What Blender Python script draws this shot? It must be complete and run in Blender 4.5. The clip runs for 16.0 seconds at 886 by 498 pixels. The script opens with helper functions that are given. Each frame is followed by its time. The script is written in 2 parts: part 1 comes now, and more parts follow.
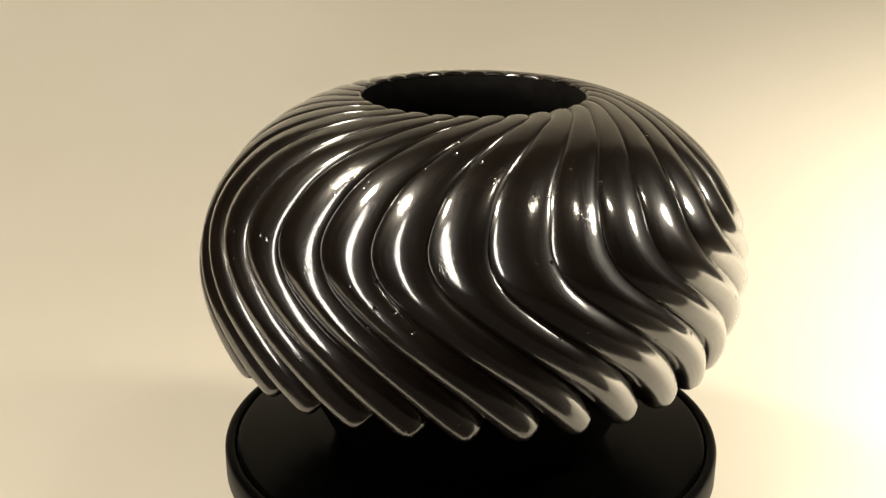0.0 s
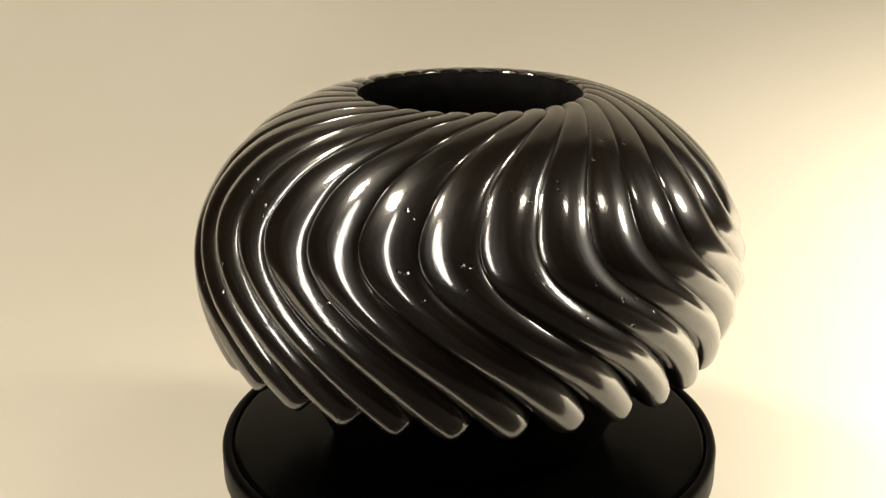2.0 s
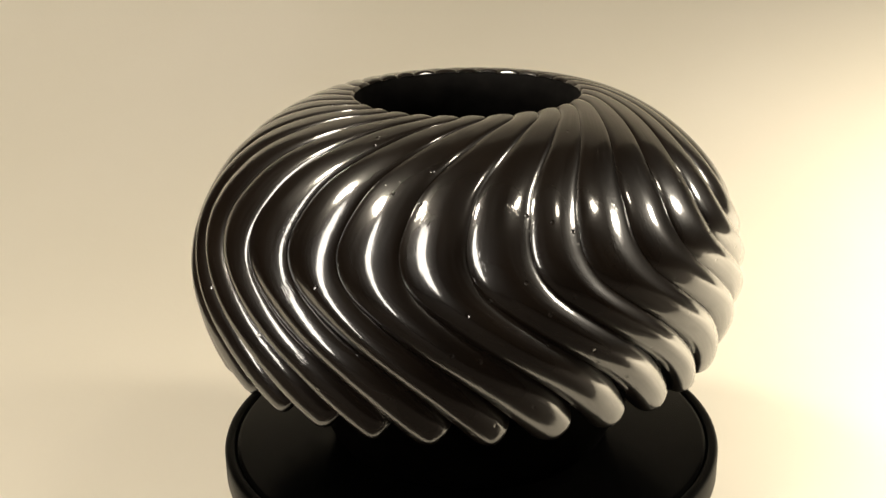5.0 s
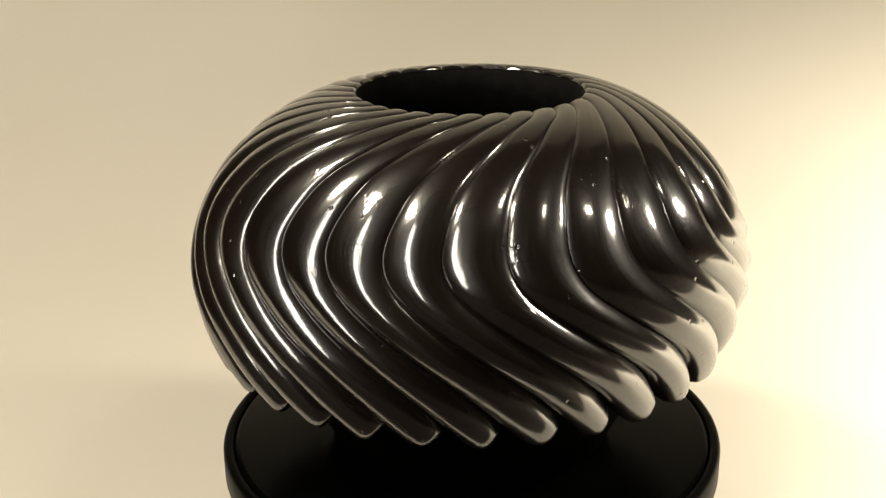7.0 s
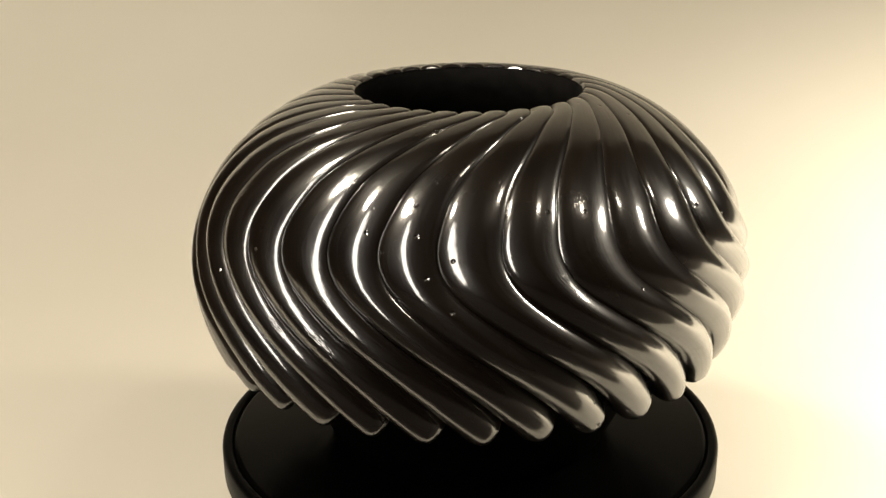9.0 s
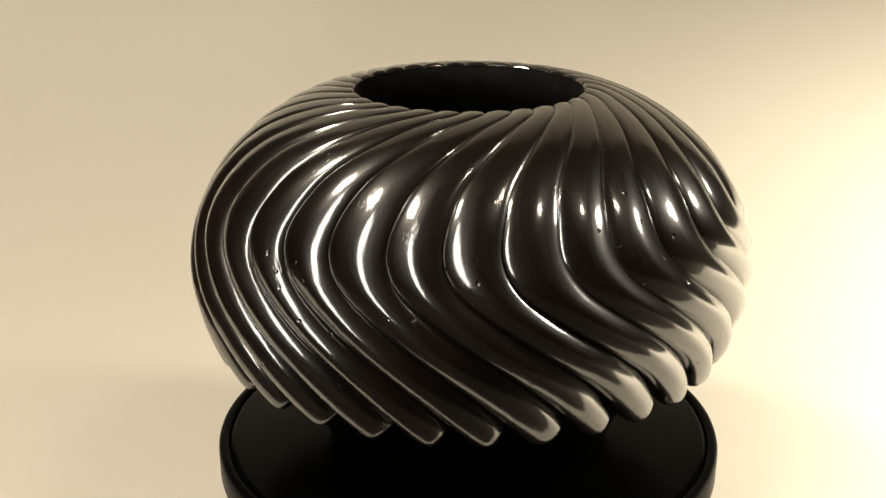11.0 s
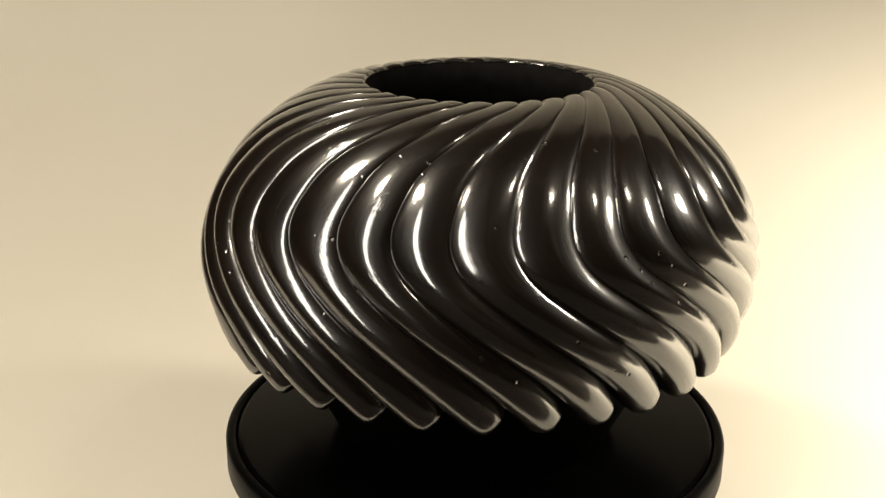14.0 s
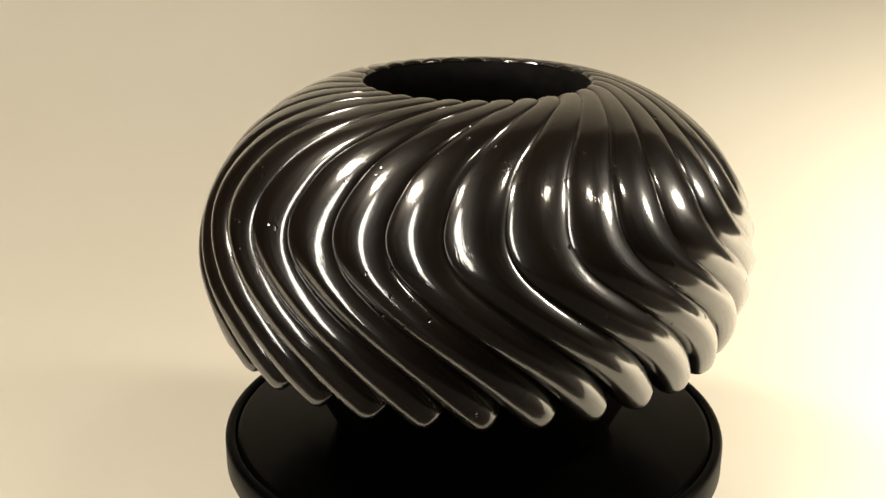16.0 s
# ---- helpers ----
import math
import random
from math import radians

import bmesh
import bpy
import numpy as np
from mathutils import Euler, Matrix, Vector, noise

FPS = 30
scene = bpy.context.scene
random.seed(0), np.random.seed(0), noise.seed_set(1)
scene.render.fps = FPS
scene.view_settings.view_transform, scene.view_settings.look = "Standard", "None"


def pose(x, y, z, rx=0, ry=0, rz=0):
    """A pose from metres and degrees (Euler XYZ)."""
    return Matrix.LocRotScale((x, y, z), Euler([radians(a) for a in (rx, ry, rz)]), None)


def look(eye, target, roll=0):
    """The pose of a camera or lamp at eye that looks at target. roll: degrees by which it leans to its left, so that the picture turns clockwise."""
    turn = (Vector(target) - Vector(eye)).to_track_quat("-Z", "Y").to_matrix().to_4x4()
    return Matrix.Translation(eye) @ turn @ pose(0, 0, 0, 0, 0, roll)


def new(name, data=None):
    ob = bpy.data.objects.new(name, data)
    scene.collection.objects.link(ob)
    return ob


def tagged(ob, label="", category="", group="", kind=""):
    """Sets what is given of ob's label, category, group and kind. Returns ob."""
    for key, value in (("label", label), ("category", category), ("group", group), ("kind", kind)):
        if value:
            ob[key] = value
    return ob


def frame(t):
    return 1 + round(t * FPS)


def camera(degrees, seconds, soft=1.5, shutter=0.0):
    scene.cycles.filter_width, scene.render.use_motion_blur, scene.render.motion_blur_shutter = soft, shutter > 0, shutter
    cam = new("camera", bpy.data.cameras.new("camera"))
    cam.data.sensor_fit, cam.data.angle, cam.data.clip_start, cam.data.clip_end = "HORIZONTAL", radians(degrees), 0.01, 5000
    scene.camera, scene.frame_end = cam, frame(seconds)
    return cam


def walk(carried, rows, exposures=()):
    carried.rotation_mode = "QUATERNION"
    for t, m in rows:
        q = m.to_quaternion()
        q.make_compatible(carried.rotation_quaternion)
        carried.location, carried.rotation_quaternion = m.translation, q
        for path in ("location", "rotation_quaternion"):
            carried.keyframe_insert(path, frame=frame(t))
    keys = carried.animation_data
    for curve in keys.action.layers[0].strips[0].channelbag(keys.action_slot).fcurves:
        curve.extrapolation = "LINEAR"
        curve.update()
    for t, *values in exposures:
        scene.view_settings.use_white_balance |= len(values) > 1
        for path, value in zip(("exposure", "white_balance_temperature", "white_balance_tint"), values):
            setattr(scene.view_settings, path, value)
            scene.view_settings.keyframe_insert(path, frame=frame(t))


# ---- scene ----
# ---------------------------------------------------------------- camera
cam = camera(42.83, 16.0)
PATH = [
    (0, pose(-0.0038, -0.3803, 0.1993, 71.03, -0.18, 1.04)),
    (0.5, pose(0.0007, -0.3804, 0.1989, 71.00, 0.02, 1.49)),
    (1, pose(0.0019, -0.3802, 0.1987, 71.00, 0.01, 1.67)),
    (1.5, pose(0.0015, -0.3786, 0.1976, 71.11, 0.12, 1.54)),
    (2, pose(-0.0003, -0.3791, 0.1976, 71.11, 0.12, 1.31)),
    (2.5, pose(-0.0009, -0.3800, 0.1980, 71.06, 0.39, 1.09)),
    (3, pose(-0.0010, -0.3791, 0.1989, 70.93, 0.53, 1.06)),
    (3.5, pose(-0.0018, -0.3780, 0.1993, 70.85, 0.78, 0.83)),
    (4, pose(-0.0002, -0.3777, 0.2003, 70.74, 0.93, 0.98)),
    (6.5, pose(-0.0015, -0.3740, 0.2036, 70.08, 0.90, 0.88)),
    (7, pose(0.0024, -0.3726, 0.2037, 69.97, 0.57, 1.63)),
    (7.5, pose(0.0030, -0.3730, 0.2036, 69.95, 0.35, 1.94)),
    (8, pose(0.0044, -0.3743, 0.2030, 70.02, 0.53, 2.00)),
    (8.5, pose(0.0014, -0.3745, 0.2030, 70.03, 0.42, 1.50)),
    (9, pose(-0.0002, -0.3745, 0.2024, 70.13, 0.52, 1.17)),
    (11.5, pose(-0.0002, -0.3707, 0.2035, 69.79, 0.03, 1.40)),
    (12, pose(0.0009, -0.3723, 0.2020, 69.97, 0.06, 1.59)),
    (12.5, pose(-0.0004, -0.3737, 0.2000, 70.21, 0.08, 1.47)),
    (13, pose(0.0002, -0.3735, 0.1981, 70.43, 0.07, 1.66)),
    (13.5, pose(0.0005, -0.3731, 0.1962, 70.65, -0.03, 1.79)),
    (14, pose(0.0017, -0.3752, 0.1958, 70.73, -0.33, 2.18)),
    (14.5, pose(0.0004, -0.3763, 0.1950, 70.75, -0.29, 1.98)),
    (15, pose(-0.0013, -0.3759, 0.1941, 70.91, -0.25, 1.63)),
    (15.5, pose(-0.0038, -0.3769, 0.1931, 71.07, -0.10, 1.18)),
    (16, pose(-0.0035, -0.3770, 0.1942, 70.97, -0.12, 1.21)),
]
walk(cam, PATH)

# ---------------------------------------------------------------- light
world = bpy.data.worlds.new("room_air")
scene.world = world
world.use_nodes = True
world.node_tree.nodes["Background"].inputs["Color"].default_value = (1.0, 0.85, 0.65, 1)
world.node_tree.nodes["Background"].inputs["Strength"].default_value = 0.004


def area_lamp(name, eye, target, size, watts, colour, size_y=None, roll=0):
    data = bpy.data.lights.new(name, "AREA")
    data.shape, data.size = "DISK", size
    if size_y:
        data.shape, data.size_y = "ELLIPSE", size_y
    data.energy, data.color = watts, colour
    ob = new(name, data)
    ob.matrix_world = look(eye, target, roll)
    return ob


def spot_lamp(name, eye, target, degrees, watts, colour, radius):
    data = bpy.data.lights.new(name, "SPOT")
    data.spot_size, data.spot_blend, data.shadow_soft_size = radians(degrees), 1.0, radius
    data.energy, data.color = watts, colour
    ob = new(name, data)
    ob.matrix_world = look(eye, target)
    return ob


WARM = (1.0, 0.88, 0.70)
area_lamp("overhead_lamp", (-0.43, -0.10, 0.80), (-0.30, -0.16, 0.0), 0.15, 4.4, WARM)
area_lamp("strip_softbox", (-0.50, -0.72, 0.66), (0, 0, 0.10), 0.19, 6.2, (1.0, 0.92, 0.80), 1.10, 20)
area_lamp("ceiling_lamp", (0.44, -0.24, 0.90), (0.0, 0.05, 0.0), 0.09, 0.8, WARM)
spot_lamp("floor_spot", (0.60, -0.02, 0.46), (0.57, -0.02, -0.04), 126, 54.0, (1.0, 0.90, 0.74), 0.06)


# ---------------------------------------------------------------- materials
def material(name, colour, rough, spec=0.5):
    m = bpy.data.materials.new(name)
    m.use_nodes = True
    b = m.node_tree.nodes["Principled BSDF"]
    b.inputs["Base Color"].default_value = (*colour, 1)
    b.inputs["Roughness"].default_value = rough
    b.inputs["Specular IOR Level"].default_value = spec
    return m, m.node_tree, b


def add(nt, kind, **inputs):
    n = nt.nodes.new(kind)
    for k, v in inputs.items():
        n.inputs[k.replace("_", " ")].default_value = v
    return n


def spread(nt, source, lo, hi, a=0.3, b=0.7):
    """Map a value from a..b to lo..hi."""
    r = nt.nodes.new("ShaderNodeMapRange")
    r.inputs["From Min"].default_value, r.inputs["From Max"].default_value = a, b
    r.inputs["To Min"].default_value, r.inputs["To Max"].default_value = lo, hi
    nt.links.new(source, r.inputs["Value"])
    return r.outputs["Result"]


def tint(nt, source, c0, c1):
    r = nt.nodes.new("ShaderNodeValToRGB")
    r.color_ramp.elements[0].position, r.color_ramp.elements[0].color = 0.3, (*c0, 1)
    r.color_ramp.elements[1].position, r.color_ramp.elements[1].color = 0.7, (*c1, 1)
    nt.links.new(source, r.inputs["Fac"])
    return r.outputs["Color"]


def clay():
    """Stone-polished black pottery: a mirror gloss over a softer sheen, burnishing strokes along the ribs, clusters of small nicks."""
    m, nt, b = material("polished_black_clay", (0.008, 0.006, 0.0045), 0.36, 0.5)
    b.inputs["IOR"].default_value = 1.45
    b.inputs["Specular IOR Level"].default_value = 0.5
    b.inputs["Coat Weight"].default_value = 1.0
    b.inputs["Coat IOR"].default_value = 2.0
    co = nt.nodes.new("ShaderNodeTexCoord")
    big = add(nt, "ShaderNodeTexNoise", Scale=48.0, Detail=4.0)
    place_of = add(nt, "ShaderNodeTexNoise", Scale=75.0, Detail=2.0)
    nick = add(nt, "ShaderNodeTexNoise", Scale=1.0, Detail=1.0)
    for n in (big, place_of):
        nt.links.new(co.outputs["Object"], n.inputs["Vector"])
    # strokes run along the rib: UV is in millimetres, across and along
    mp = nt.nodes.new("ShaderNodeMapping")
    mp.inputs["Scale"].default_value = (1.1, 0.07, 1.0)
    nt.links.new(co.outputs["UV"], mp.inputs["Vector"])
    mp2 = nt.nodes.new("ShaderNodeMapping")
    mp2.inputs["Scale"].default_value = (1.5, 0.55, 1.0)
    nt.links.new(co.outputs["UV"], mp2.inputs["Vector"])
    nt.links.new(mp2.outputs["Vector"], nick.inputs["Vector"])
    strokes = add(nt, "ShaderNodeTexNoise", Scale=1.0, Detail=3.0)
    nt.links.new(mp.outputs["Vector"], strokes.inputs["Vector"])
    nt.links.new(tint(nt, big.outputs["Fac"], (0.006, 0.0036, 0.0022), (0.012, 0.0078, 0.005)), b.inputs["Base Color"])
    nt.links.new(spread(nt, strokes.outputs["Fac"], 0.28, 0.38), b.inputs["Roughness"])
    mix = nt.nodes.new("ShaderNodeMath")
    mix.operation = "ADD"
    nt.links.new(spread(nt, big.outputs["Fac"], 0.07, 0.11), mix.inputs[0])
    nt.links.new(spread(nt, strokes.outputs["Fac"], 0.0, 0.03), mix.inputs[1])
    nt.links.new(mix.outputs["Value"], b.inputs["Coat Roughness"])
    # nicks come in clusters
    deep = nt.nodes.new("ShaderNodeMath")
    deep.operation = "MULTIPLY"
    nt.links.new(spread(nt, place_of.outputs["Fac"], 0.0, 1.0, 0.58, 0.72), deep.inputs[0])
    nt.links.new(spread(nt, nick.outputs["Fac"], 0.0, 1.0, 0.5, 0.85), deep.inputs[1])
    b1 = add(nt, "ShaderNodeBump", Strength=0.045, Distance=0.0004)
    b2 = add(nt, "ShaderNodeBump", Strength=0.16, Distance=0.0004)
    b3 = add(nt, "ShaderNodeBump", Strength=0.05, Distance=0.004)
    nt.links.new(strokes.outputs["Fac"], b1.inputs["Height"])
    nt.links.new(deep.outputs["Value"], b2.inputs["Height"])
    nt.links.new(big.outputs["Fac"], b3.inputs["Height"])
    nt.links.new(b1.outputs["Normal"], b2.inputs["Normal"])
    nt.links.new(b2.outputs["Normal"], b3.inputs["Normal"])
    # single pits about a millimetre wide, here and there
    cell = add(nt, "ShaderNodeTexVoronoi", Scale=170.0)
    where = add(nt, "ShaderNodeTexNoise", Scale=38.0, Detail=2.0)
    nt.links.new(co.outputs["Object"], cell.inputs["Vector"])
    nt.links.new(co.outputs["Object"], where.inputs["Vector"])
    pit = nt.nodes.new("ShaderNodeMath")
    pit.operation = "MULTIPLY"
    nt.links.new(spread(nt, cell.outputs["Distance"], -1.0, 0.0, 0.03, 0.13), pit.inputs[0])
    nt.links.new(spread(nt, where.outputs["Fac"], 0.0, 1.0, 0.51, 0.58), pit.inputs[1])
    b4 = add(nt, "ShaderNodeBump", Strength=0.55, Distance=0.0005)
    nt.links.new(pit.outputs["Value"], b4.inputs["Height"])
    nt.links.new(b3.outputs["Normal"], b4.inputs["Normal"])
    for name in ("Normal", "Coat Normal"):
        nt.links.new(b4.outputs["Normal"], b.inputs[name])
    return m


def matte_clay(name, k, spec):
    m, nt, b = material(name, (k, 0.9 * k, 0.8 * k), 0.8, spec)
    co = nt.nodes.new("ShaderNodeTexCoord").outputs["Object"]
    n = add(nt, "ShaderNodeTexNoise", Scale=160.0, Detail=5.0)
    nt.links.new(co, n.inputs["Vector"])
    nt.links.new(tint(nt, n.outputs["Fac"], (0.6 * k, 0.54 * k, 0.48 * k), (1.4 * k, 1.26 * k, 1.12 * k)), b.inputs["Base Color"])
    bp = add(nt, "ShaderNodeBump", Strength=0.2, Distance=0.001)
    nt.links.new(n.outputs["Fac"], bp.inputs["Height"])
    nt.links.new(bp.outputs["Normal"], b.inputs["Normal"])
    return m


def plastic(name, c0, c1, r0, r1, spec):
    m, nt, b = material(name, c0, r0, spec)
    co = nt.nodes.new("ShaderNodeTexCoord").outputs["Object"]
    n = add(nt, "ShaderNodeTexNoise", Scale=60.0, Detail=6.0)
    f = add(nt, "ShaderNodeTexNoise", Scale=1500.0, Detail=2.0)
    nt.links.new(co, n.inputs["Vector"])
    nt.links.new(co, f.inputs["Vector"])
    nt.links.new(tint(nt, n.outputs["Fac"], c0, c1), b.inputs["Base Color"])
    nt.links.new(spread(nt, n.outputs["Fac"], r0, r1), b.inputs["Roughness"])
    bp = add(nt, "ShaderNodeBump", Strength=0.15, Distance=0.0004)
    nt.links.new(f.outputs["Fac"], bp.inputs["Height"])
    nt.links.new(bp.outputs["Normal"], b.inputs["Normal"])
    return m


def paper(name, c0, c1, scale=6.0):
    m, nt, b = material(name, c0, 0.85, 0.2)
    co = nt.nodes.new("ShaderNodeTexCoord").outputs["Object"]
    n = add(nt, "ShaderNodeTexNoise", Scale=scale, Detail=4.0)
    f = add(nt, "ShaderNodeTexNoise", Scale=500.0, Detail=3.0)
    nt.links.new(co, n.inputs["Vector"])
    nt.links.new(co, f.inputs["Vector"])
    nt.links.new(tint(nt, n.outputs["Fac"], c0, c1), b.inputs["Base Color"])
    bp = add(nt, "ShaderNodeBump", Strength=0.05, Distance=0.001)
    nt.links.new(f.outputs["Fac"], bp.inputs["Height"])
    nt.links.new(bp.outputs["Normal"], b.inputs["Normal"])
    return m


CLAY = clay()
INSIDE = matte_clay("unpolished_black_clay", 0.006, 0.12)
# the unpolished clay again, its colour darkened to stand for shade under the vase
UNDERSIDE = matte_clay("shaded_black_clay", 0.0015, 0.02)
PLATTER = plastic("black_platter", (0.001, 0.001, 0.001), (0.0015, 0.0015, 0.0014), 0.12, 0.2, 0.045)
BAND = plastic("black_rubber_band", (0.0012, 0.0012, 0.0012), (0.002, 0.002, 0.0018), 0.3, 0.4, 0.03)
PAPER = paper("cream_paper", (0.78, 0.73, 0.61), (0.81, 0.76, 0.65))
PLASTER = paper("dim_plaster", (0.11, 0.10, 0.088), (0.14, 0.127, 0.11))
TABLE = paper("dark_tabletop", (0.022, 0.018, 0.015), (0.03, 0.025, 0.021), 9.0)


# ---------------------------------------------------------------- building blocks
def part(name, bm, mat, parent=None, label="", smooth=True):
    me = bpy.data.meshes.new(name)
    bmesh.ops.recalc_face_normals(bm, faces=bm.faces)
    bm.to_mesh(me)
    bm.free()
    me.materials.append(mat)
    for p in me.polygons:
        p.use_smooth = smooth
    ob = new(name, me)
    ob.parent = parent
    if label:
        ob["label"] = label
    return ob


def revolve(profile, n=128):
    """A closed-round sheet through (radius, height) pairs; radius 0 closes it with a fan."""
    bm = bmesh.new()
    rings = []
    for r, z in profile:
        if r < 1e-6:
            rings.append([bm.verts.new((0, 0, z))])
        else:
            rings.append([bm.verts.new((r * math.cos(2 * math.pi * i / n), r * math.sin(2 * math.pi * i / n), z)) for i in range(n)])
    for a, b in zip(rings, rings[1:]):
        for i in range(n):
            j = (i + 1) % n
            if len(a) == 1:
                bm.faces.new((a[0], b[i], b[j]))
            elif len(b) == 1:
                bm.faces.new((a[i], a[j], b[0]))
            else:
                bm.faces.new((a[i], a[j], b[j], b[i]))
    return bm


def slab(x0, x1, y0, y1, z0, z1):
    bm = bmesh.new()
    bmesh.ops.create_cube(bm, size=1)
    for v in bm.verts:
        v.co = ((x0 + x1) / 2 + v.co.x * (x1 - x0), (y0 + y1) / 2 + v.co.y * (y1 - y0), (z0 + z1) / 2 + v.co.z * (z1 - z0))
    return bm


# ---------------------------------------------------------------- the place
FLOOR = -0.045


def backdrop():
    """One seamless sheet: flat under the turntable, swept up into the wall behind it."""
    bm = bmesh.new()
    across = [-0.52 + 1.16 * i / 40 for i in range(41)]
    line = [(-9, 0.0)] + [(y, 0.0) for y in (0.03, 0.07)]
    line += [(0.10 + 0.58 * math.sin(a), 0.58 - 0.58 * math.cos(a)) for a in [math.pi / 2 * i / 32 for i in range(33)]]
    line += [(0.68, z) for z in (0.75, 1.0, 1.2, 1.4)]
    rows = []
    for k, (y, z) in enumerate(line):
        if y < -1:
            # the sheet lies a little turned, so its front edge runs slantwise
            rows.append([bm.verts.new((x, -0.113 - 0.02 * x, FLOOR + 0.002)) for x in across])
            continue
        rows.append([bm.verts.new((x, y + 0.004 * math.sin(i * 0.7 + z * 5) * min(1, z * 3), FLOOR + 0.002 + z)) for i, x in enumerate(across)])
    for a, b in zip(rows, rows[1:]):
        for i in range(40):
            bm.faces.new((a[i], a[i + 1], b[i + 1], b[i]))
    ob = part("backdrop", bm, PAPER)
    thick = ob.modifiers.new("thickness", "SOLIDIFY")
    thick.thickness, thick.offset = 0.001, -1
    tagged(ob, "seamless cream paper backdrop sweeping up behind the turntable", "backdrop", kind="structure")


def room():
    floor = part("floor", slab(-2.6, 2.6, -3.0, 1.4, FLOOR - 0.1, FLOOR), TABLE, smooth=False)
    tagged(floor, "plain dark floor under the paper sheet", "floor", kind="structure")
    for name, box in (("wall_north", (-2.6, 2.6, 1.4, 1.5)), ("wall_south", (-2.6, 2.6, -3.1, -3.0)), ("wall_west", (-2.7, -2.6, -3.1, 1.5)), ("wall_east", (2.6, 2.7, -3.1, 1.5))):
        tagged(part(name, slab(*box, FLOOR - 0.1, 2.2), PLASTER, smooth=False), "plain dim plaster wall", "wall", kind="structure")
    tagged(part("ceiling", slab(-2.7, 2.7, -3.1, 1.5, 2.2, 2.3), PLASTER, smooth=False), "plain dim plaster ceiling", "ceiling", kind="structure")


backdrop()
room()

# ---------------------------------------------------------------- turntable
DISC = 0.0905


def turntable():
    top = new("turntable")
    tagged(top, "round matte black turntable carrying the vase", "turntable")
    r = DISC
    part("platter", revolve([(0, 0.0), (r - 0.006, 0.0), (r - 0.0045, -0.0004), (r - 0.004, -0.0012), (r - 0.004, -0.012), (0, -0.012)]), PLATTER, top)
    ring = [(r - 0.0038, -0.011), (r - 0.0038, -0.0012), (r - 0.0034, -0.0003), (r - 0.0024, 0.0002), (r - 0.001, 0.0), (r - 0.0003, -0.0006), (r, -0.0016), (r, -0.0105), (r - 0.001, -0.0118), (r - 0.0038, -0.0118), (r - 0.0038, -0.011)]
    part("edge_band", revolve(ring), BAND, top, "dull black raised rim band")
    part("pedestal", revolve([(0.03, -0.0122), (0.03, -0.022), (0.062, -0.030), (0.068, -0.034), (0.068, FLOOR + 0.0025), (0, FLOOR + 0.0025)]), PLATTER, top)
    return top


TURNTABLE = turntable()

# ---------------------------------------------------------------- vase
RIBS = 31
STEP = 360 / RIBS
RIM_R, RIM_Z, BELLY_R, BELLY_Z = 0.0395, 0.1254, 0.0949, 0.06769


def crest_line():
    """The ribs' crest from the rim over the belly to the underside: radius, height, and length in mm."""
    pts = []
    for i in range(201):
        a = math.pi / 2 * (1 - i / 200)
        pts.append((RIM_R + (BELLY_R - RIM_R) * max(math.cos(a), 0) ** 1.189, BELLY_Z + (RIM_Z - BELLY_Z) * math.sin(a) ** 1.025))
    for i in range(1, 201):
        a = math.pi / 2 * i / 200
        pts.append((0.0815 + (BELLY_R - 0.0815) * max(math.cos(a), 0) ** 1.479, BELLY_Z + (0.0315 - BELLY_Z) * math.sin(a) ** 1.228))
    pts = np.array(pts)
    run = np.concatenate([[0], np.cumsum(np.hypot(*np.diff(pts, axis=0).T))]) * 1000
    return pts, run


CREST, RUN = crest_line()
# swirl: degrees by which a groove is turned, along the crest's length in mm
SWIRL = [(0, 36), (6.4, 27.8), (9.6, 22.6), (16, 16.4), (23.8, 10.2), (32, 5.2), (38.5, 2.6), (47.7, 0.9), (54, 0.1), (58.8, 0.4), (63.6, 1.6), (68.2, 3.7),
         (71.2, 5.8), (74.2, 8.4), (78.8, 11.9), (81.5, 14.2), (88.6, 20), (100, 28), (110, 33.5), (118.4, 37.5), (130, 42)]
DEPTH = [(0, 1.2), (4, 0.8), (10, 0.7), (16, 0.8), (30, 1.1), (50, 1.9), (70, 2.9), (90, 4.2), (102, 6.0), (112, 8.5), (130, 10)]
# how round (1) or flat-topped (0) a rib is across, along the length in mm
ROUND = [(0, 0.4), (10, 0.25), (25, 0.3), (45, 0.6), (75, 0.75), (95, 0.6), (110, 0.35), (120, 0.25), (130, 0.25)]


def smooth_table(table, step=0.5, width=5.0):
    x = np.arange(-20, 150, step)
    y = np.interp(x, *zip(*table))
    k = np.exp(-0.5 * (np.arange(-30, 31) * step / (width / 2)) ** 2)
    y[30:-30] = np.convolve(y, k / k.sum(), "same")[30:-30]
    return x, y


SW = smooth_table(SWIRL)
DP = smooth_table(DEPTH)


def along(mm):
    """Crest point and inward normal at a length from the rim."""
    r, z = np.interp(mm, RUN, CREST[:, 0]), np.interp(mm, RUN, CREST[:, 1])
    e = 0.6
    dr = np.interp(mm + e, RUN, CREST[:, 0]) - np.interp(mm - e, RUN, CREST[:, 0])
    dz = np.interp(mm + e, RUN, CREST[:, 1]) - np.interp(mm - e, RUN, CREST[:, 1])
    n = math.hypot(dr, dz) or 1
    return r, z, dr / n, dz / n


def rib_end(u):
    """Length at which a rib is cut off: square to its slant, with a rounded corner."""
    return float(np.interp(u, (-1, -0.75, -0.45, -0.1, 0.3, 0.7, 1), (113.4, 115.9, 116.2, 115.4, 113.4, 111.2, 109.6)))


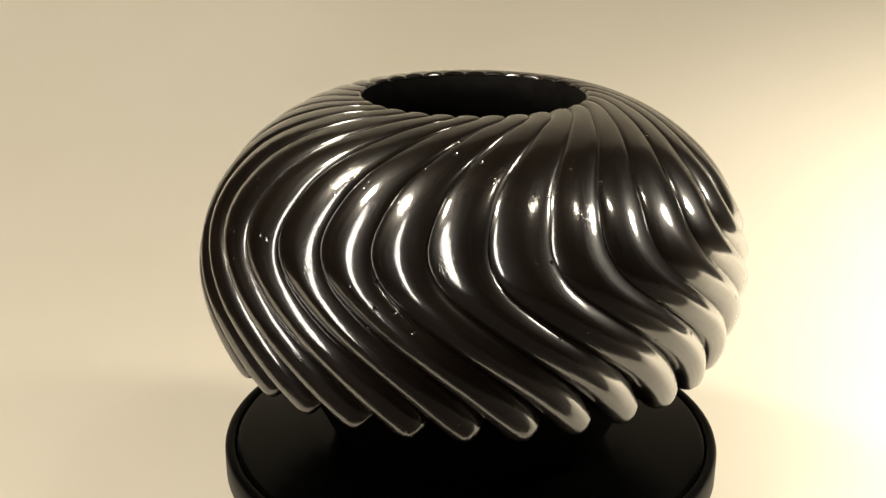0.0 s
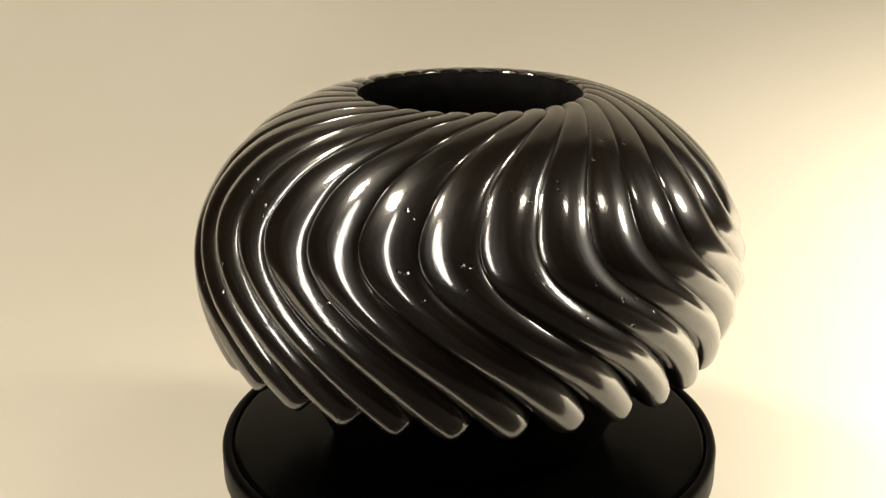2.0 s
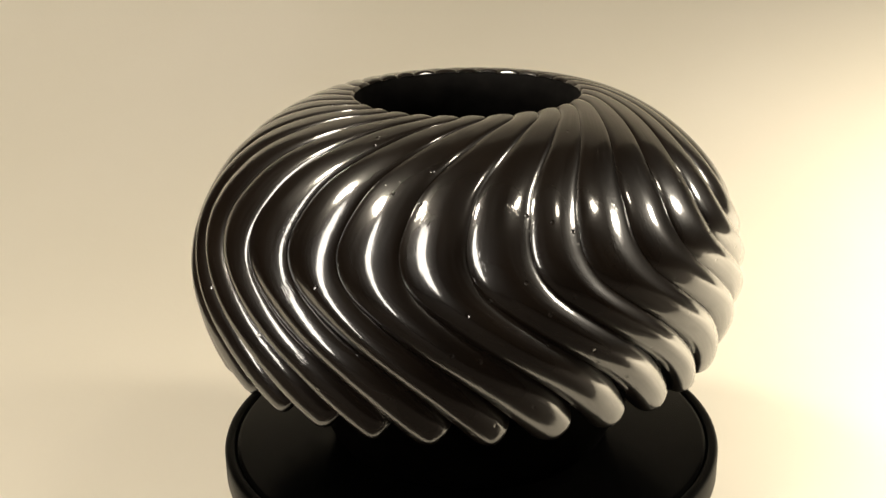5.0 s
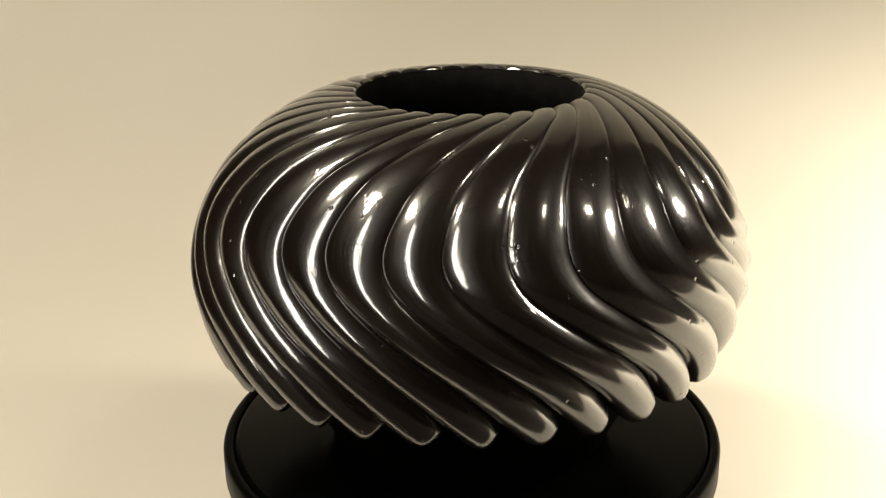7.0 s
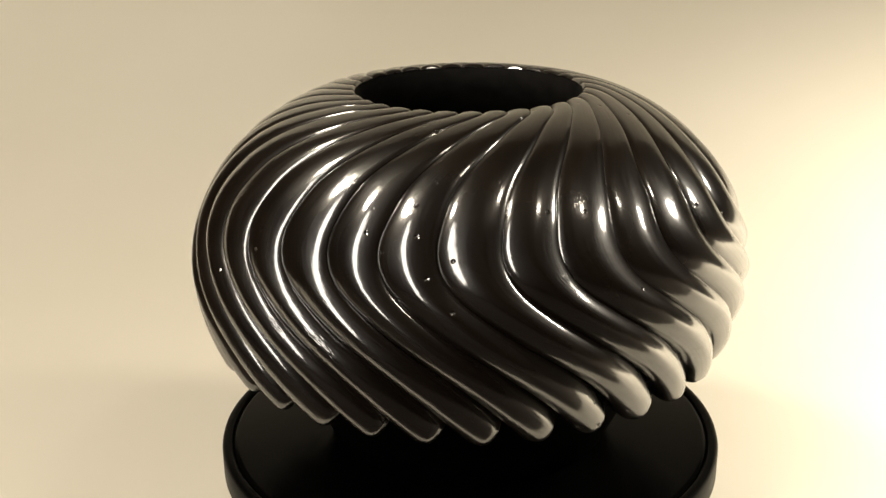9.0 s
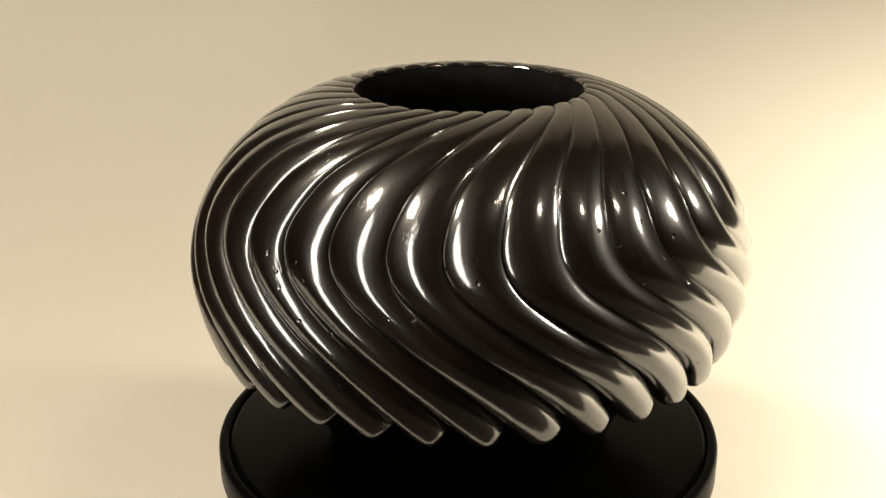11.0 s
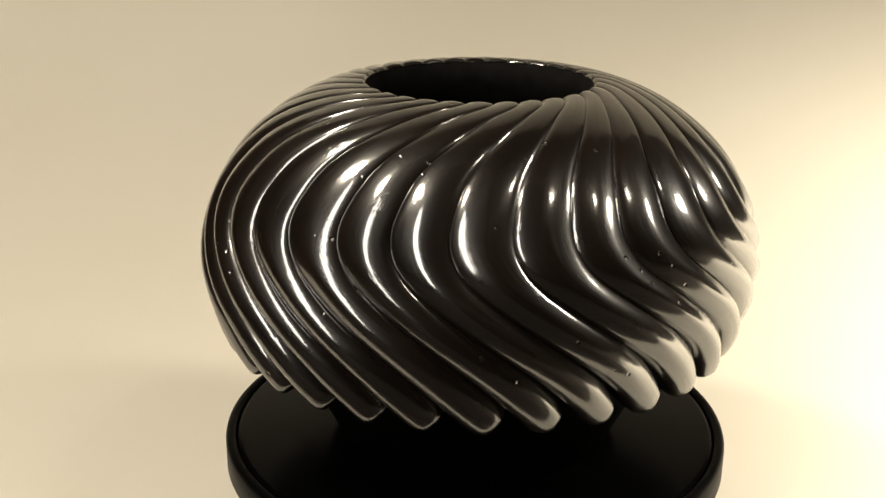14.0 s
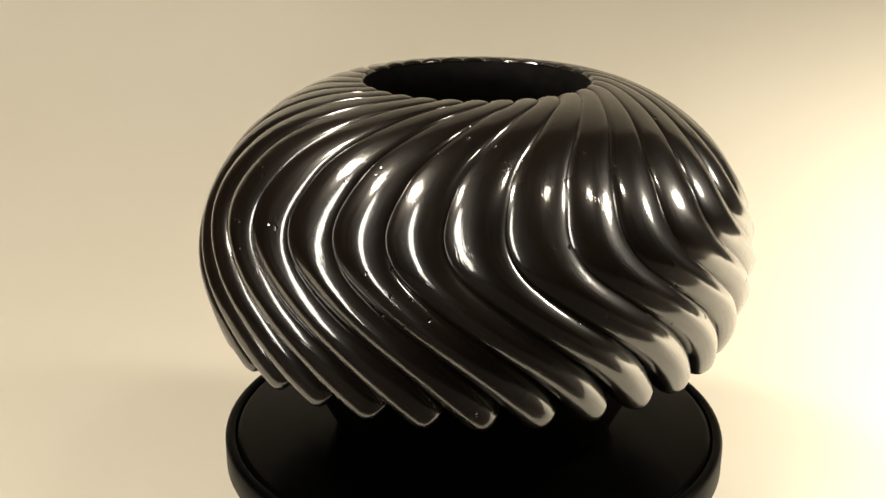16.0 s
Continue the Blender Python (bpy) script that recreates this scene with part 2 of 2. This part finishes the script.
def hollow(u, mm):
    """Share of the groove's depth at u across a rib, -1 to 1: a rounded ridge near the middle, sloping flanks, narrow grooves."""
    a = float(np.interp(mm, *zip(*ROUND)))
    top = float(np.interp(mm, (0, 15, 40, 85, 105, 120), (0.0, 0.0, 0.05, 0.05, 0.0, 0.0)))
    v = (u - top) / (1 - top) if u > top else (top - u) / (1 + top)
    roof = (math.sqrt(v * v + 0.06) - 0.245) / 0.785
    return a * roof + (1 - a) * v ** 6.5


rng = np.random.default_rng(7)
# carved by hand: degrees by which each groove strays from an even spacing
SHIFT = [0.36, 1.05, 1.04, 0.7, 1.08, 1.33, 0.44, -0.08, 0.07, -0.96, -1.26, -2.03, -2.72, -3.17, -2.59, -3.19, -2.73, -3.2, -2.8, -2.45, -1.14, -0.01, 0.74, -0.3, 0.14, 0.26, 0.93, 0.84, 0.66, 0.62, 0.26]
WAVE = rng.uniform(0, 6.28, (RIBS, 2))
SWELL = rng.normal(1, 0.07, RIBS)


def groove(k, mm):
    """Angle in degrees of groove k at a length from the rim."""
    w = 0.12 * math.sin(mm / 17 + WAVE[k % RIBS, 0]) + 0.08 * math.sin(mm / 7 + WAVE[k % RIBS, 1])
    return k * STEP + SHIFT[k % RIBS] + w + float(np.interp(mm, *SW))


ACROSS = [-1, -0.97, -0.93, -0.88, -0.81, -0.72, -0.6, -0.44, -0.22, 0, 0.22, 0.44, 0.6, 0.72, 0.81, 0.88, 0.93, 0.97, 1]
LENGTHS = [0, 1, 2.2, 3.6, 5] + [7 + 2.0 * i for i in range(46)]


def rib(k):
    bm = bmesh.new()

    def place(th, r, z):
        # the hand-built body is not quite round
        r += min(max((r - 0.05) / 0.03, 0), 1) * (0.0007 * math.cos(th - radians(160)) + 0.0006)
        return bm.verts.new((r * math.sin(th), -r * math.cos(th), z))

    cols = []
    for u in ACROSS:
        end = rib_end(u)
        col = []
        # over the lip, from inside the mouth
        for inward, drop, keep in ((0.0014, 0.0010, 0.4), (0.0010, 0.0004, 0.8), (0.0005, 0.0000, 1.0)):
            th = radians(0.5 * (groove(k, 0) + groove(k + 1, 0)) + u * 0.5 * (groove(k + 1, 0) - groove(k, 0)))
            col.append(place(th, RIM_R - inward, RIM_Z - drop - 0.0010 * hollow(u, 0) * keep))
        for mm0 in LENGTHS:
            mm = mm0 if mm0 < 60 else 60 + (mm0 - 60) * (end - 60) / 37.0
            if mm0 > 97.01:
                break
            a, b = groove(k, mm), groove(k + 1, mm)
            th = radians(0.5 * (a + b) + u * 0.5 * (b - a))
            r, z, tr, tz = along(mm)
            d = 0.001 * float(np.interp(mm, *DP)) * SWELL[k % RIBS] * hollow(u, mm)
            # inward normal of the crest line
            col.append(place(th, r + tz * d, z - tr * d))
        # rounded end, then back in to the body
        base_r, base_z = r + tz * d, z - tr * d
        drift = math.tan(radians(32)) / 0.083
        tip = []
        for e, c in ((0.0010, 0.00004), (0.0020, 0.0002), (0.0030, 0.0006), (0.0038, 0.0013), (0.0043, 0.0024), (0.0045, 0.0045)):
            tip.append((th + drift * e, base_r + tr * e + tz * c, base_z + tz * e - tr * c))
        for back in (0.004, 0.009, 0.016):
            tip.append((tip[5][0], max(tip[5][1] - back, 0.060), tip[5][2] + back * 0.5))
        cols.append(col + [place(*q) for q in tip])
    uv = bm.loops.layers.uv.new("strokes")
    for j, (a, b) in enumerate(zip(cols, cols[1:])):
        for i in range(len(a) - 1):
            f = bm.faces.new((a[i], b[i], b[i + 1], a[i + 1]))
            for loop, (du, dv) in zip(f.loops, ((0, 0), (1, 0), (1, 1), (0, 1))):
                loop[uv].uv = (9 * ACROSS[j + du] + 41 * k, 2.0 * (i + dv))
    return bm


def vase():
    top = new("vase")
    tagged(top, "polished black pottery vase carved with swirling ribs, on the turntable", "vase")
    for k in range(RIBS):
        part("rib", rib(k), CLAY, top)
    part("inner_wall", revolve([(0.0383, 0.1240), (0.0377, 0.1228), (0.0372, 0.1200), (0.0374, 0.1165), (0.042, 0.108), (0.062, 0.094), (0.074, 0.075), (0.072, 0.05), (0.055, 0.02), (0.03, 0.008), (0, 0.007)]), INSIDE, top, "unpolished black inside of the vase")
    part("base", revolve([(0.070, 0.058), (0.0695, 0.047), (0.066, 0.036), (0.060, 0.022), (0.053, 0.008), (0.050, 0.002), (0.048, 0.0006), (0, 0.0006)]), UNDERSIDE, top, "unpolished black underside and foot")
    return top


VASE = vase()


# ---------------------------------------------------------------- movement
SPEED = 22.668
PHASE = 1.956


def motions():
    turn = [(0.5 * i, pose(0, 0, 0, 0, 0, PHASE + SPEED * 0.5 * i)) for i in range(33)]
    walk(VASE, turn)
    walk(TURNTABLE, turn)


motions()
